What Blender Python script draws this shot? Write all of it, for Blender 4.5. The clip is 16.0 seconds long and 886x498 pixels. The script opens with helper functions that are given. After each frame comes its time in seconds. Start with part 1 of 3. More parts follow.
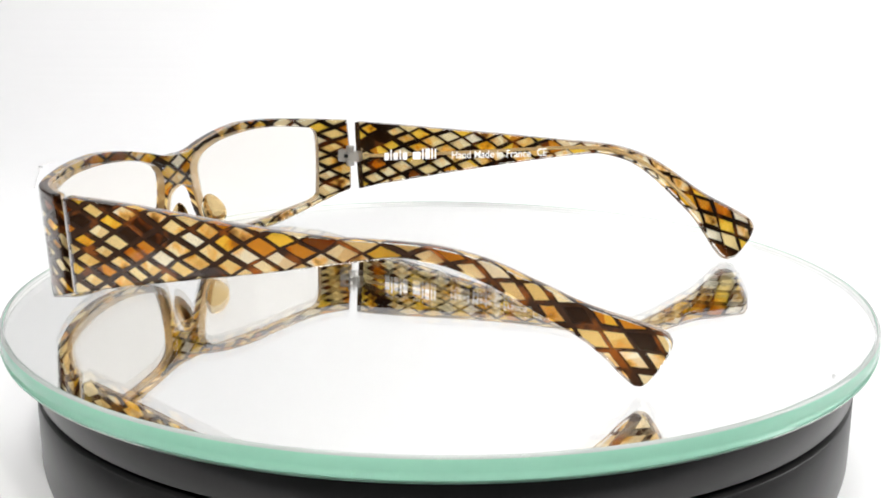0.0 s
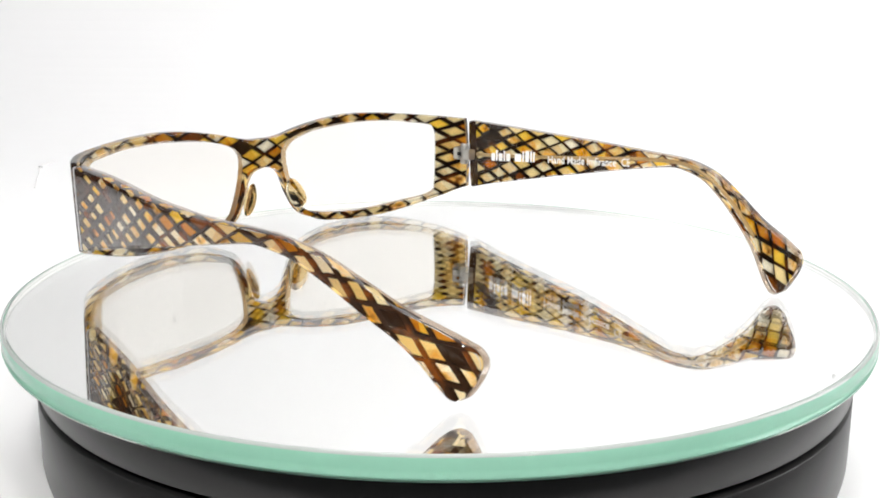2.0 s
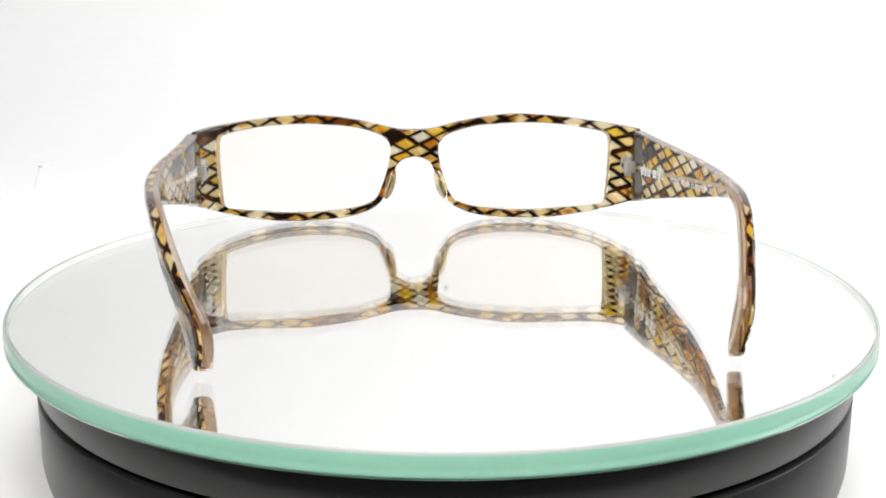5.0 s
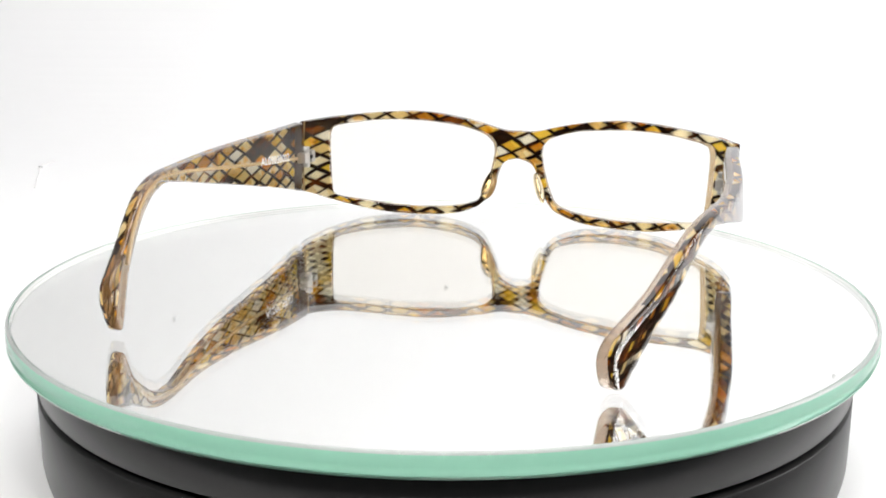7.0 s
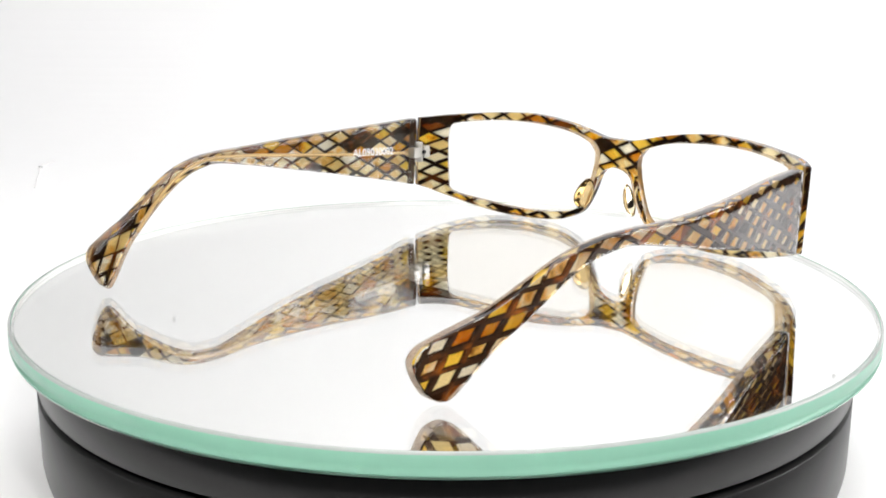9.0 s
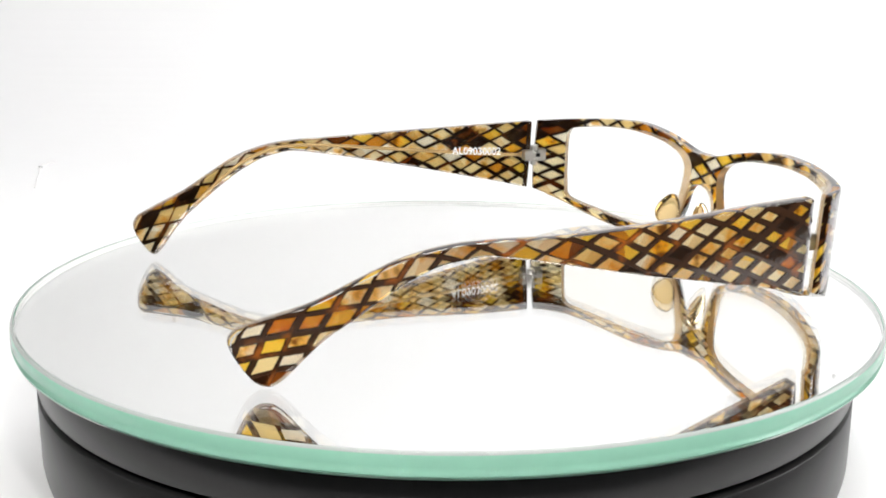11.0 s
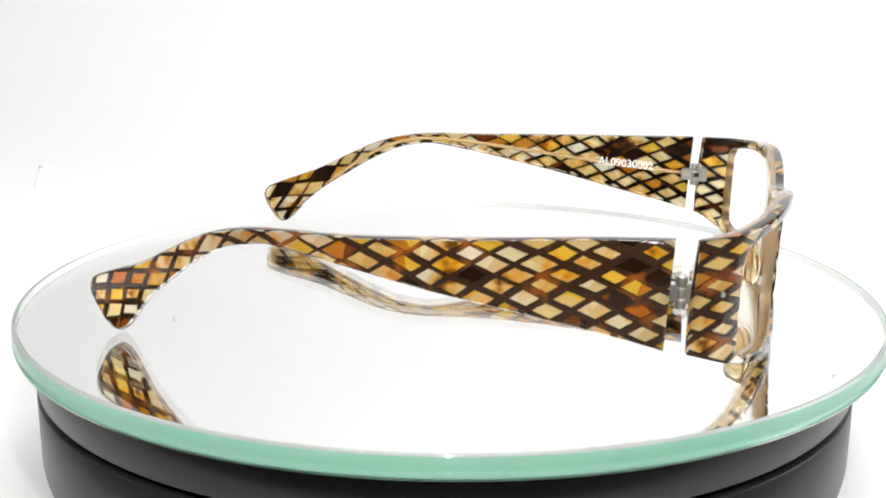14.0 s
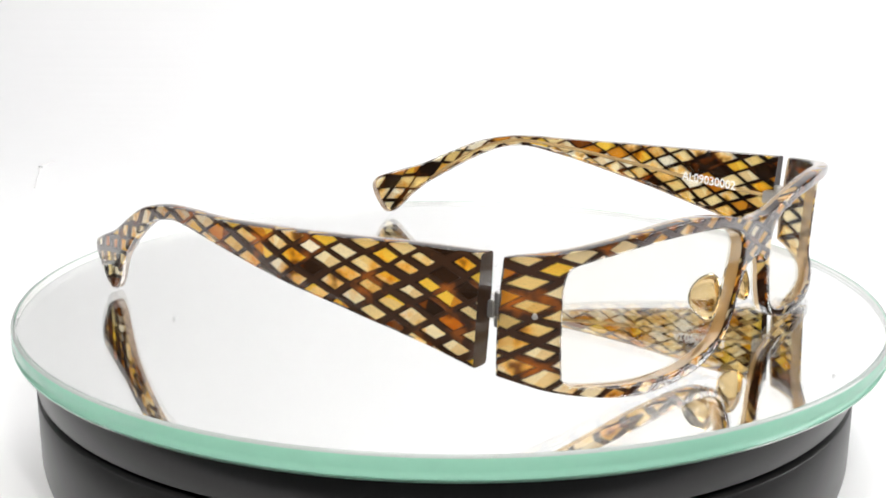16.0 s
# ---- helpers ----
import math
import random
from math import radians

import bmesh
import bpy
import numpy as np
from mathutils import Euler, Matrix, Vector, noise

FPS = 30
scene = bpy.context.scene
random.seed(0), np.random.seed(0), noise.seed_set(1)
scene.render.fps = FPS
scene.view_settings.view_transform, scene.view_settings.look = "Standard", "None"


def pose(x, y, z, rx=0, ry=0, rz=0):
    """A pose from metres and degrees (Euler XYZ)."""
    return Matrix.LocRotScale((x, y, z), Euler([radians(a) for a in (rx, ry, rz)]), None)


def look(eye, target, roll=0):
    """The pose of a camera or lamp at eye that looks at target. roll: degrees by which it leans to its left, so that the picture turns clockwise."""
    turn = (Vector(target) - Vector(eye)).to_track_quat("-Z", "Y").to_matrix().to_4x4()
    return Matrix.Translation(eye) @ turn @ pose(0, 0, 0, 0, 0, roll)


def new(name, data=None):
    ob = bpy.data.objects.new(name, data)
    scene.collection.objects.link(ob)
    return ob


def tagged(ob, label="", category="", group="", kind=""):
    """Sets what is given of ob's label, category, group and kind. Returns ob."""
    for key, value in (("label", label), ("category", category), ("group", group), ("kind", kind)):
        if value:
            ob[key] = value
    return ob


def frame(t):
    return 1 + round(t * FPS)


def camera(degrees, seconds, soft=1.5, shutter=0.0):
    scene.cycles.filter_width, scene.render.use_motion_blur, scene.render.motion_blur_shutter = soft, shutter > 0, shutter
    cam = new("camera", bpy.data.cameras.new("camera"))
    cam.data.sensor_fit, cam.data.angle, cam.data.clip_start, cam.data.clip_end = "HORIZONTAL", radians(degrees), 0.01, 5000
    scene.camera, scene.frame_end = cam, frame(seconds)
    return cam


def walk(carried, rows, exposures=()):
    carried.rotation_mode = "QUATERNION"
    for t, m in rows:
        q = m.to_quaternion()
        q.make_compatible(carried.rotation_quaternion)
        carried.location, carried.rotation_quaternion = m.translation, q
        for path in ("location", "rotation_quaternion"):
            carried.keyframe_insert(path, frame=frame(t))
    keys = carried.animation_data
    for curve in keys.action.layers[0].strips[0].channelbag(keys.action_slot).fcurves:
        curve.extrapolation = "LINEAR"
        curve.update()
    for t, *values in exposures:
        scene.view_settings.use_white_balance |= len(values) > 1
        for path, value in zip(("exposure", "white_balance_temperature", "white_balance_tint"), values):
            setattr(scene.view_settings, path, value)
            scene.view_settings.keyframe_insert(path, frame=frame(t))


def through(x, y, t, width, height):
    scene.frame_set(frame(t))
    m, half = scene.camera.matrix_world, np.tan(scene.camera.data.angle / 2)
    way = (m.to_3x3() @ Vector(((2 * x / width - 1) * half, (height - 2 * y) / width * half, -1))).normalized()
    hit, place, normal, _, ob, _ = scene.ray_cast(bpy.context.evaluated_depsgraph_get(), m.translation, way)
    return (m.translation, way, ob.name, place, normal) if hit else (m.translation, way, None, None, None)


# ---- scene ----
U = 0.000272                      # one drawing unit in metres; drawings below are in units, z above the glass
AXIS = (-202.48, 77.40, -113.106)  # where the spectacles stand on the turning disc at the start: x, y, turn

# camera: stands still before the turntable
cam = camera(42.03, 16.0, soft=1.8)
PAN, TILT = radians(-0.137), radians(14.014)
EYE = Vector((0, -1000 * U, 282.2 * U))
WAY = Vector((math.sin(PAN) * math.cos(TILT), math.cos(PAN) * math.cos(TILT), -math.sin(TILT)))
STAND = look(EYE, EYE + WAY, 0.3616)
walk(cam, [(0, STAND), (16, STAND)], exposures=[(0, 0.0), (16, 0.0)])

# dim room round the light tent
world = bpy.data.worlds.new("room")
scene.world = world
world.use_nodes = True
world.node_tree.nodes["Background"].inputs[0].default_value = (0.9, 0.92, 1.0, 1)
world.node_tree.nodes["Background"].inputs[1].default_value = 0.05


def area_lamp(name, eye, target, width, height, watts, colour=(1, 1, 1)):
    data = bpy.data.lights.new(name, "AREA")
    data.shape, data.size, data.size_y, data.energy, data.color = "RECTANGLE", width, height, watts, colour
    ob = new(name, data)
    ob.matrix_world = look(eye, target)
    return ob


area_lamp("top_softbox", (0.02, 0.30, 0.90), (0, 0.30, 0), 0.7, 0.5, 4.45)
area_lamp("side_softbox", (0.70, 0.16, 0.40), (0, 0.40, 0.14), 0.45, 0.6, 4.2)
area_lamp("side_softbox", (-0.70, 0.16, 0.40), (0.05, 0.40, 0.14), 0.45, 0.6, 0.6)
# a row of small bulbs over the camera, whose glints show on the polished tips
for k in range(5):
    bulb = bpy.data.lights.new("led_bulb", "POINT")
    bulb.energy, bulb.shadow_soft_size, bulb.color = 3.0, 0.006, (1.0, 0.98, 0.95)
    new("led_bulb", bulb).location = (-0.16 + 0.08 * k, -0.40, 0.36)


# ---- materials ----
def material(name):
    m = bpy.data.materials.new(name)
    m.use_nodes = True
    t = m.node_tree
    t.nodes.clear()
    return m, t, t.nodes.new("ShaderNodeOutputMaterial")


def node(t, kind, **inputs):
    n = t.nodes.new(kind)
    for k, v in inputs.items():
        k = k.replace("_", " ")
        if isinstance(v, bpy.types.NodeSocket):
            t.links.new(v, n.inputs[k])
        else:
            n.inputs[k].default_value = v
    return n


def maths(t, op, a, b=None, c=None):
    n = t.nodes.new("ShaderNodeMath")
    n.operation = op
    for i, v in enumerate((a, b, c)):
        if v is None:
            continue
        if isinstance(v, bpy.types.NodeSocket):
            t.links.new(v, n.inputs[i])
        else:
            n.inputs[i].default_value = v
    return n.outputs[0]


def mixrgb(t, f, a, b, blend="MIX"):
    n = t.nodes.new("ShaderNodeMix")
    n.data_type, n.blend_type = "RGBA", blend
    for i, v in ((0, f), (6, a), (7, b)):
        if isinstance(v, bpy.types.NodeSocket):
            t.links.new(v, n.inputs[i])
        else:
            n.inputs[i].default_value = v if i == 0 else (*v, 1)
    return n.outputs[2]


def noise_at(t, vec, scale, detail=2.0):
    n = node(t, "ShaderNodeTexNoise", Scale=scale, Detail=detail)
    if vec is not None:
        t.links.new(vec, n.inputs["Vector"])
    return n


def principled(name, base, rough, metal=0.0, speckle=0.1, grain=300.0, bump=0.0, coat=0.0, rough_var=0.1, big=15.0, spec=0.5):
    m, t, out = material(name)
    co = t.nodes.new("ShaderNodeTexCoord").outputs["Object"]
    fine, broad = noise_at(t, co, grain, 4), noise_at(t, co, big, 3)
    v = maths(t, "ADD", maths(t, "MULTIPLY", fine.outputs[0], 0.5), maths(t, "MULTIPLY", broad.outputs[0], 0.5))
    lo, hi = [max(0, x * (1 - speckle)) for x in base], [min(1, x * (1 + speckle)) for x in base]
    p = node(t, "ShaderNodeBsdfPrincipled", Base_Color=mixrgb(t, v, lo, hi), Metallic=metal, Coat_Weight=coat, Specular_IOR_Level=spec, Coat_Roughness=0.05)
    t.links.new(maths(t, "ADD", rough - rough_var / 2, maths(t, "MULTIPLY", broad.outputs[0], rough_var)), p.inputs["Roughness"])
    if bump:
        b = node(t, "ShaderNodeBump", Strength=bump, Distance=0.0002, Height=fine.outputs[0])
        t.links.new(b.outputs[0], p.inputs["Normal"])
    t.links.new(p.outputs[0], out.inputs[0])
    return m


def sheen(t, base=0.04, top=0.96, power=5.0):
    """How much a polished surface mirrors: little head-on, all at a glancing view."""
    w = node(t, "ShaderNodeLayerWeight", Blend=0.5)
    return maths(t, "ADD", base, maths(t, "MULTIPLY", maths(t, "POWER", w.outputs["Facing"], power), top))


def acetate(t, out, colour, through, gloss_rough=0.015, power=4.5):
    """Polished translucent acetate: part of the light passes, part scatters, and a clear gloss lies on top."""
    d = node(t, "ShaderNodeBsdfDiffuse", Color=colour)
    s = node(t, "ShaderNodeBsdfTranslucent", Color=colour)
    mix = node(t, "ShaderNodeMixShader", Fac=through)
    t.links.new(d.outputs[0], mix.inputs[1])
    t.links.new(s.outputs[0], mix.inputs[2])
    g = node(t, "ShaderNodeBsdfGlossy", Roughness=gloss_rough)
    top = node(t, "ShaderNodeMixShader", Fac=sheen(t, power=power))
    t.links.new(mix.outputs[0], top.inputs[1])
    t.links.new(g.outputs[0], top.inputs[2])
    t.links.new(top.outputs[0], out.inputs[0])


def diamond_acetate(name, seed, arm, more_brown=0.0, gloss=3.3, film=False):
    """Laminated acetate: a skewed lattice of amber, tan and cream lozenges parted by dark brown; a side arm's sheet is
    darker at its hinge end, partly by painted-in shade.
    """
    m, t, out = material(name)
    uv = t.nodes.new("ShaderNodeUVMap")
    uv.uv_map = "sheet"
    wob = noise_at(t, uv.outputs[0], 0.02, 1)
    off = node(t, "ShaderNodeVectorMath")
    off.operation = "MULTIPLY_ADD"
    t.links.new(wob.outputs["Color"], off.inputs[0])
    off.inputs[1].default_value = (9, 6, 0)
    t.links.new(uv.outputs[0], off.inputs[2])
    p = off.outputs[0]

    def dot(v):
        n = t.nodes.new("ShaderNodeVectorMath")
        n.operation = "DOT_PRODUCT"
        t.links.new(p, n.inputs[0])
        n.inputs[1].default_value = v
        return n.outputs["Value"]

    def chance(z):
        cell = node(t, "ShaderNodeCombineXYZ", X=ia, Y=ib, Z=float(z))
        w = t.nodes.new("ShaderNodeTexWhiteNoise")
        w.noise_dimensions = "3D"
        t.links.new(cell.outputs[0], w.inputs["Vector"])
        parts = node(t, "ShaderNodeSeparateColor")
        t.links.new(w.outputs["Color"], parts.inputs[0])
        return w.outputs["Value"], parts.outputs
    a, b = dot((0.0310, 0.0701, 0)), dot((0.03524, -0.0573, 0))
    ia, ib = maths(t, "FLOOR", a), maths(t, "FLOOR", b)
    fa, fb = maths(t, "FRACT", a), maths(t, "FRACT", b)
    pick, own = chance(seed)
    more, gap = chance(seed + 40)
    # how dark the sheet is: brown clusters plus painted-in shade by the hinge, thin and clear towards the bend of the
    # arm
    u = maths(t, "ABSOLUTE", dot((1, 0, 0)))
    if arm:
        darkness = node(t, "ShaderNodeMapRange", Value=u, From_Min=20.0, From_Max=290.0, To_Min=0.6, To_Max=-0.75).outputs[0]
        tip = node(t, "ShaderNodeMapRange", Value=u, From_Min=330.0, From_Max=400.0, To_Min=0.0, To_Max=0.7).outputs[0]
        darkness = maths(t, "ADD", darkness, tip)
    else:
        darkness = node(t, "ShaderNodeMapRange", Value=u, From_Min=195.0, From_Max=215.0, To_Min=0.05, To_Max=0.15).outputs[0]
    darkness = maths(t, "ADD", darkness, more_brown)
    drift = maths(t, "MULTIPLY", maths(t, "SUBTRACT", noise_at(t, uv.outputs[0], 0.012, 1).outputs[0], 0.5), 0.5)
    ramp = t.nodes.new("ShaderNodeValToRGB")
    ramp.color_ramp.interpolation = "CONSTANT"
    stops = [(0.0, (0.030, 0.013, 0.006)), (0.075, (0.22, 0.062, 0.010)), (0.12, (0.66, 0.27, 0.025)), (0.21, (0.96, 0.64, 0.08)), (0.37, (0.90, 0.68, 0.29)),
             (0.54, (0.95, 0.79, 0.44)), (0.74, (0.97, 0.87, 0.62)), (0.90, (0.99, 0.95, 0.84))]
    e = ramp.color_ramp.elements
    while len(e) < len(stops):
        e.new(0.5)
    for i, (pos, col) in enumerate(stops):
        e[i].position, e[i].color = pos, (*col, 1)
    shade = maths(t, "SUBTRACT", maths(t, "ADD", pick, drift), maths(t, "MULTIPLY", darkness, 0.22))
    t.links.new(maths(t, "MINIMUM", maths(t, "MAXIMUM", shade, 0.0), 1.0), ramp.inputs[0])
    # burnt amber and brown clouds inside about half of the lozenges
    cloud = noise_at(t, p, 0.055, 2).outputs[0]
    has = maths(t, "GREATER_THAN", own[1], 0.40)
    amber = maths(t, "MULTIPLY", has, node(t, "ShaderNodeMapRange", Value=cloud, From_Min=0.46, From_Max=0.58).outputs[0])
    col = mixrgb(t, maths(t, "MULTIPLY", amber, 0.8), ramp.outputs[0], (0.95, 0.57, 0.08), "MULTIPLY")
    brown = maths(t, "MULTIPLY", has, node(t, "ShaderNodeMapRange", Value=cloud, From_Min=0.58, From_Max=0.68).outputs[0])
    col = mixrgb(t, maths(t, "MULTIPLY", brown, 0.9), col, (0.16, 0.042, 0.008))
    streak = noise_at(t, p, 0.25, 4)
    col = mixrgb(t, maths(t, "MULTIPLY", streak.outputs[0], 0.22), col, (0.84, 0.72, 0.50), "MULTIPLY")
    # some lozenges are cut in two tones
    half = maths(t, "MULTIPLY", maths(t, "GREATER_THAN", own[2], 0.66), maths(t, "GREATER_THAN", maths(t, "ADD", fb, maths(t, "MULTIPLY", fa, 0.3)), 0.62))
    col = mixrgb(t, maths(t, "MULTIPLY", half, 0.6), col, (0.82, 0.62, 0.34), "MULTIPLY")
    # each lozenge keeps its own distance from each neighbour
    base = maths(t, "ADD", 0.052, maths(t, "MULTIPLY", darkness, 0.05))

    def inset(x, r, reach):
        return maths(t, "SUBTRACT", x, maths(t, "ADD", base, maths(t, "MULTIPLY", maths(t, "POWER", r, 2.0), reach)))
    e1, e2 = inset(fa, gap[0], 0.22), inset(maths(t, "SUBTRACT", 1.0, fa), gap[1], 0.13)
    e3, e4 = inset(fb, gap[2], 0.16), inset(maths(t, "SUBTRACT", 1.0, fb), more, 0.10)
    edge = maths(t, "MINIMUM", maths(t, "MINIMUM", e1, e2), maths(t, "MINIMUM", e3, e4))
    ragged = maths(t, "MULTIPLY", maths(t, "SUBTRACT", noise_at(t, p, 0.12, 2).outputs[0], 0.5), 0.08)
    line = node(t, "ShaderNodeMapRange", Value=maths(t, "ADD", edge, ragged), From_Min=-0.03, From_Max=0.035 if arm else 0.07).outputs[0]
    # the brown between the lozenges glows red where it is thin
    thin = node(t, "ShaderNodeMapRange", Value=noise_at(t, uv.outputs[0], 0.045, 3).outputs[0], From_Min=0.54, From_Max=0.72).outputs[0]
    ground = mixrgb(t, thin, (0.036, 0.017, 0.009), (0.30, 0.085, 0.014))
    col = mixrgb(t, line, ground, col)
    if not film:
        acetate(t, out, col, 0.87, power=gloss)
        return m
    # the brown film alone, with clear windows to the coloured layer beneath
    dark = node(t, "ShaderNodeBsdfDiffuse", Color=ground)
    window = node(t, "ShaderNodeBsdfTransparent", Color=(0.995, 0.985, 0.95, 1))
    face = node(t, "ShaderNodeMixShader", Fac=line)
    t.links.new(dark.outputs[0], face.inputs[1])
    t.links.new(window.outputs[0], face.inputs[2])
    if gloss == 0:
        t.links.new(face.outputs[0], out.inputs[0])
        return m
    g = node(t, "ShaderNodeBsdfGlossy", Roughness=0.015)
    top = node(t, "ShaderNodeMixShader", Fac=sheen(t, power=gloss))
    t.links.new(face.outputs[0], top.inputs[1])
    t.links.new(g.outputs[0], top.inputs[2])
    t.links.new(top.outputs[0], out.inputs[0])
    return m


def clear_acetate(name, colour, through=0.65, vary=0.25, power=4.5):
    m, t, out = material(name)
    co = t.nodes.new("ShaderNodeTexCoord").outputs["Object"]
    n = noise_at(t, co, 160.0, 3)
    n2 = noise_at(t, co, 900.0, 2)
    v = maths(t, "ADD", maths(t, "MULTIPLY", n.outputs[0], 0.7), maths(t, "MULTIPLY", n2.outputs[0], 0.3))
    acetate(t, out, mixrgb(t, v, [c * (1 - vary) for c in colour], [min(1, c * (1 + vary)) for c in colour]), through, power=power)
    return m


def honey_acetate(name, colour):
    m, t, out = material(name)
    n = noise_at(t, t.nodes.new("ShaderNodeTexCoord").outputs["Object"], 200.0, 3)
    g = node(t, "ShaderNodeBsdfGlass", Color=mixrgb(t, n.outputs[0], [c * 0.95 for c in colour], colour), Roughness=0.02, IOR=1.47)
    t.links.new(g.outputs[0], out.inputs[0])
    return m


def edge_stock(name, colour, clear):
    """The cut and polished edge of the clear layer: honey-tinted, partly seen through, partly cloudy."""
    m, t, out = material(name)
    co = t.nodes.new("ShaderNodeTexCoord").outputs["Object"]
    n = noise_at(t, co, 130.0, 3)
    tint = mixrgb(t, n.outputs[0], [c * 0.72 for c in colour], [min(1, c * 1.2) for c in colour])
    d = node(t, "ShaderNodeBsdfDiffuse", Color=tint)
    s = node(t, "ShaderNodeBsdfTranslucent", Color=tint)
    cloudy = node(t, "ShaderNodeMixShader", Fac=0.75)
    t.links.new(d.outputs[0], cloudy.inputs[1])
    t.links.new(s.outputs[0], cloudy.inputs[2])
    a = node(t, "ShaderNodeBsdfTransparent", Color=mixrgb(t, 0.5, tint, (1, 1, 1)))
    body = node(t, "ShaderNodeMixShader", Fac=clear)
    t.links.new(cloudy.outputs[0], body.inputs[1])
    t.links.new(a.outputs[0], body.inputs[2])
    g = node(t, "ShaderNodeBsdfGlossy", Roughness=0.02)
    top = node(t, "ShaderNodeMixShader", Fac=sheen(t, 0.05, 0.95, 3.4))
    t.links.new(body.outputs[0], top.inputs[1])
    t.links.new(g.outputs[0], top.inputs[2])
    t.links.new(top.outputs[0], out.inputs[0])
    return m


def clear_stock(name, colour):
    """Clear polished acetate over the printed layer: tinted, seen through, with a gloss on top."""
    m, t, out = material(name)
    n = noise_at(t, t.nodes.new("ShaderNodeTexCoord").outputs["Object"], 220.0, 3)
    a = node(t, "ShaderNodeBsdfTransparent", Color=mixrgb(t, n.outputs[0], [c * 0.93 for c in colour], [min(1, c * 1.05) for c in colour]))
    g = node(t, "ShaderNodeBsdfGlossy", Roughness=0.015)
    mix = node(t, "ShaderNodeMixShader", Fac=sheen(t))
    t.links.new(a.outputs[0], mix.inputs[1])
    t.links.new(g.outputs[0], mix.inputs[2])
    t.links.new(mix.outputs[0], out.inputs[0])
    return m


def glass(name, colour, ior=1.5):
    m, t, out = material(name)
    g = node(t, "ShaderNodeBsdfGlass", Color=(*colour, 1), Roughness=0.0, IOR=ior)
    t.links.new(g.outputs[0], out.inputs[0])
    return m


def thin_lens(name, colour):
    m, t, out = material(name)
    a = node(t, "ShaderNodeBsdfTransparent", Color=(*colour, 1))
    g = node(t, "ShaderNodeBsdfGlossy", Roughness=0.0)
    mix = node(t, "ShaderNodeMixShader", Fac=sheen(t, 0.004, 0.12))
    t.links.new(a.outputs[0], mix.inputs[1])
    t.links.new(g.outputs[0], mix.inputs[2])
    t.links.new(mix.outputs[0], out.inputs[0])
    return m


PAPER = principled("white paper sweep", (0.86, 0.86, 0.865), 0.8, speckle=0.012, grain=90.0, big=3.0)
ROOM = principled("grey room wall", (0.10, 0.10, 0.105), 0.9, speckle=0.05)
MIRROR = principled("silvered back", (0.965, 0.965, 0.96), 0.0, metal=1.0, speckle=0.005, rough_var=0.0)
PLATE = glass("clear plate glass", (0.998, 1.0, 0.996))
ARRIS = clear_acetate("polished grey-green arris", (0.50, 0.52, 0.51), 0.4, 0.03)
BEVEL_SHADE = clear_acetate("grey ground bevel with shade put in", (0.26, 0.28, 0.27), 0.1, 0.05)
GREEN = clear_acetate("green plate glass edge", (0.35, 0.65, 0.51), 0.45, 0.06)
THROUGH_LIGHT = clear_acetate("pale colour for light seen through the edge", (0.78, 0.80, 0.79), 0.02, 0.01)
BLACK = principled("black turntable plastic", (0.012, 0.0118, 0.012), 0.32, speckle=0.25, grain=900.0, rough_var=0.06, spec=0.24)
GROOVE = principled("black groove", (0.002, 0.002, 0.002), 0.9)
SHEETS = [diamond_acetate("lozenge layer", k, arm, gloss=9.0) for k, arm in ((5, False), (11, True), (8, True))]
FILMS = [diamond_acetate("brown film over the lozenges", k, arm, film=True) for k, arm in ((5, False), (11, True), (8, True))]
WALLS = [diamond_acetate("brown walls between the lozenges", k, arm, gloss=0, film=True) for k, arm in ((5, False), (11, True), (8, True))]
LAYERS = (0.9, 1.8, 2.7)          # how deep the brown walls and, last, the coloured lozenges lie under the outer face
CLEAR = clear_stock("clear acetate over the print", (0.99, 0.965, 0.91))
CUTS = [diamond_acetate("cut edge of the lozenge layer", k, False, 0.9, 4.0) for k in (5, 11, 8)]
STOCK = edge_stock("clear honey acetate edge", (0.62, 0.42, 0.20), 0.4)
ARM_STOCK = edge_stock("tan acetate edge of the arms", (0.40, 0.21, 0.075), 0.55)
PADS = honey_acetate("clear honey acetate", (0.90, 0.78, 0.56))
ENDS = clear_acetate("dark brown acetate end", (0.035, 0.018, 0.010), 0.3, power=7.0)
WIRE = principled("brassy core wire", (0.50, 0.35, 0.17), 0.35, metal=0.25, speckle=0.1, grain=900.0)
STEEL = principled("grey hinge metal", (0.55, 0.54, 0.52), 0.35, metal=0.9, speckle=0.15, grain=2500.0)
DARK = principled("dark screw slot", (0.03, 0.03, 0.03), 0.5, metal=0.5)
WHITE = principled("white printed ink", (0.85, 0.84, 0.82), 0.5, speckle=0.03)
LINT = principled("grey lint", (0.58, 0.58, 0.58), 0.9)
LINT_PALE = principled("pale lint", (0.82, 0.81, 0.81), 0.9)
LENS = thin_lens("clear demo lens", (0.985, 0.975, 0.955))


# ---- helpers for building ----
def part(name, bm, mats, parent, label="", smooth=True, normals=True):
    if not normals:
        bm.normal_update()
        bmesh.ops.reverse_faces(bm, faces=[f for f in bm.faces if f.normal.z + f.normal.x * f.calc_center_median().x + f.normal.y * f.calc_center_median().y < 0])
    else:
        bmesh.ops.recalc_face_normals(bm, faces=bm.faces)
    me = bpy.data.meshes.new(name)
    bm.to_mesh(me)
    bm.free()
    for p in me.polygons:
        p.use_smooth = smooth and p.material_index != 2
    for m in (mats if isinstance(mats, (list, tuple)) else [mats]):
        me.materials.append(m)
    ob = new(name, me)
    if parent is not None:
        ob.parent = parent
    if label:
        tagged(ob, label)
    return ob


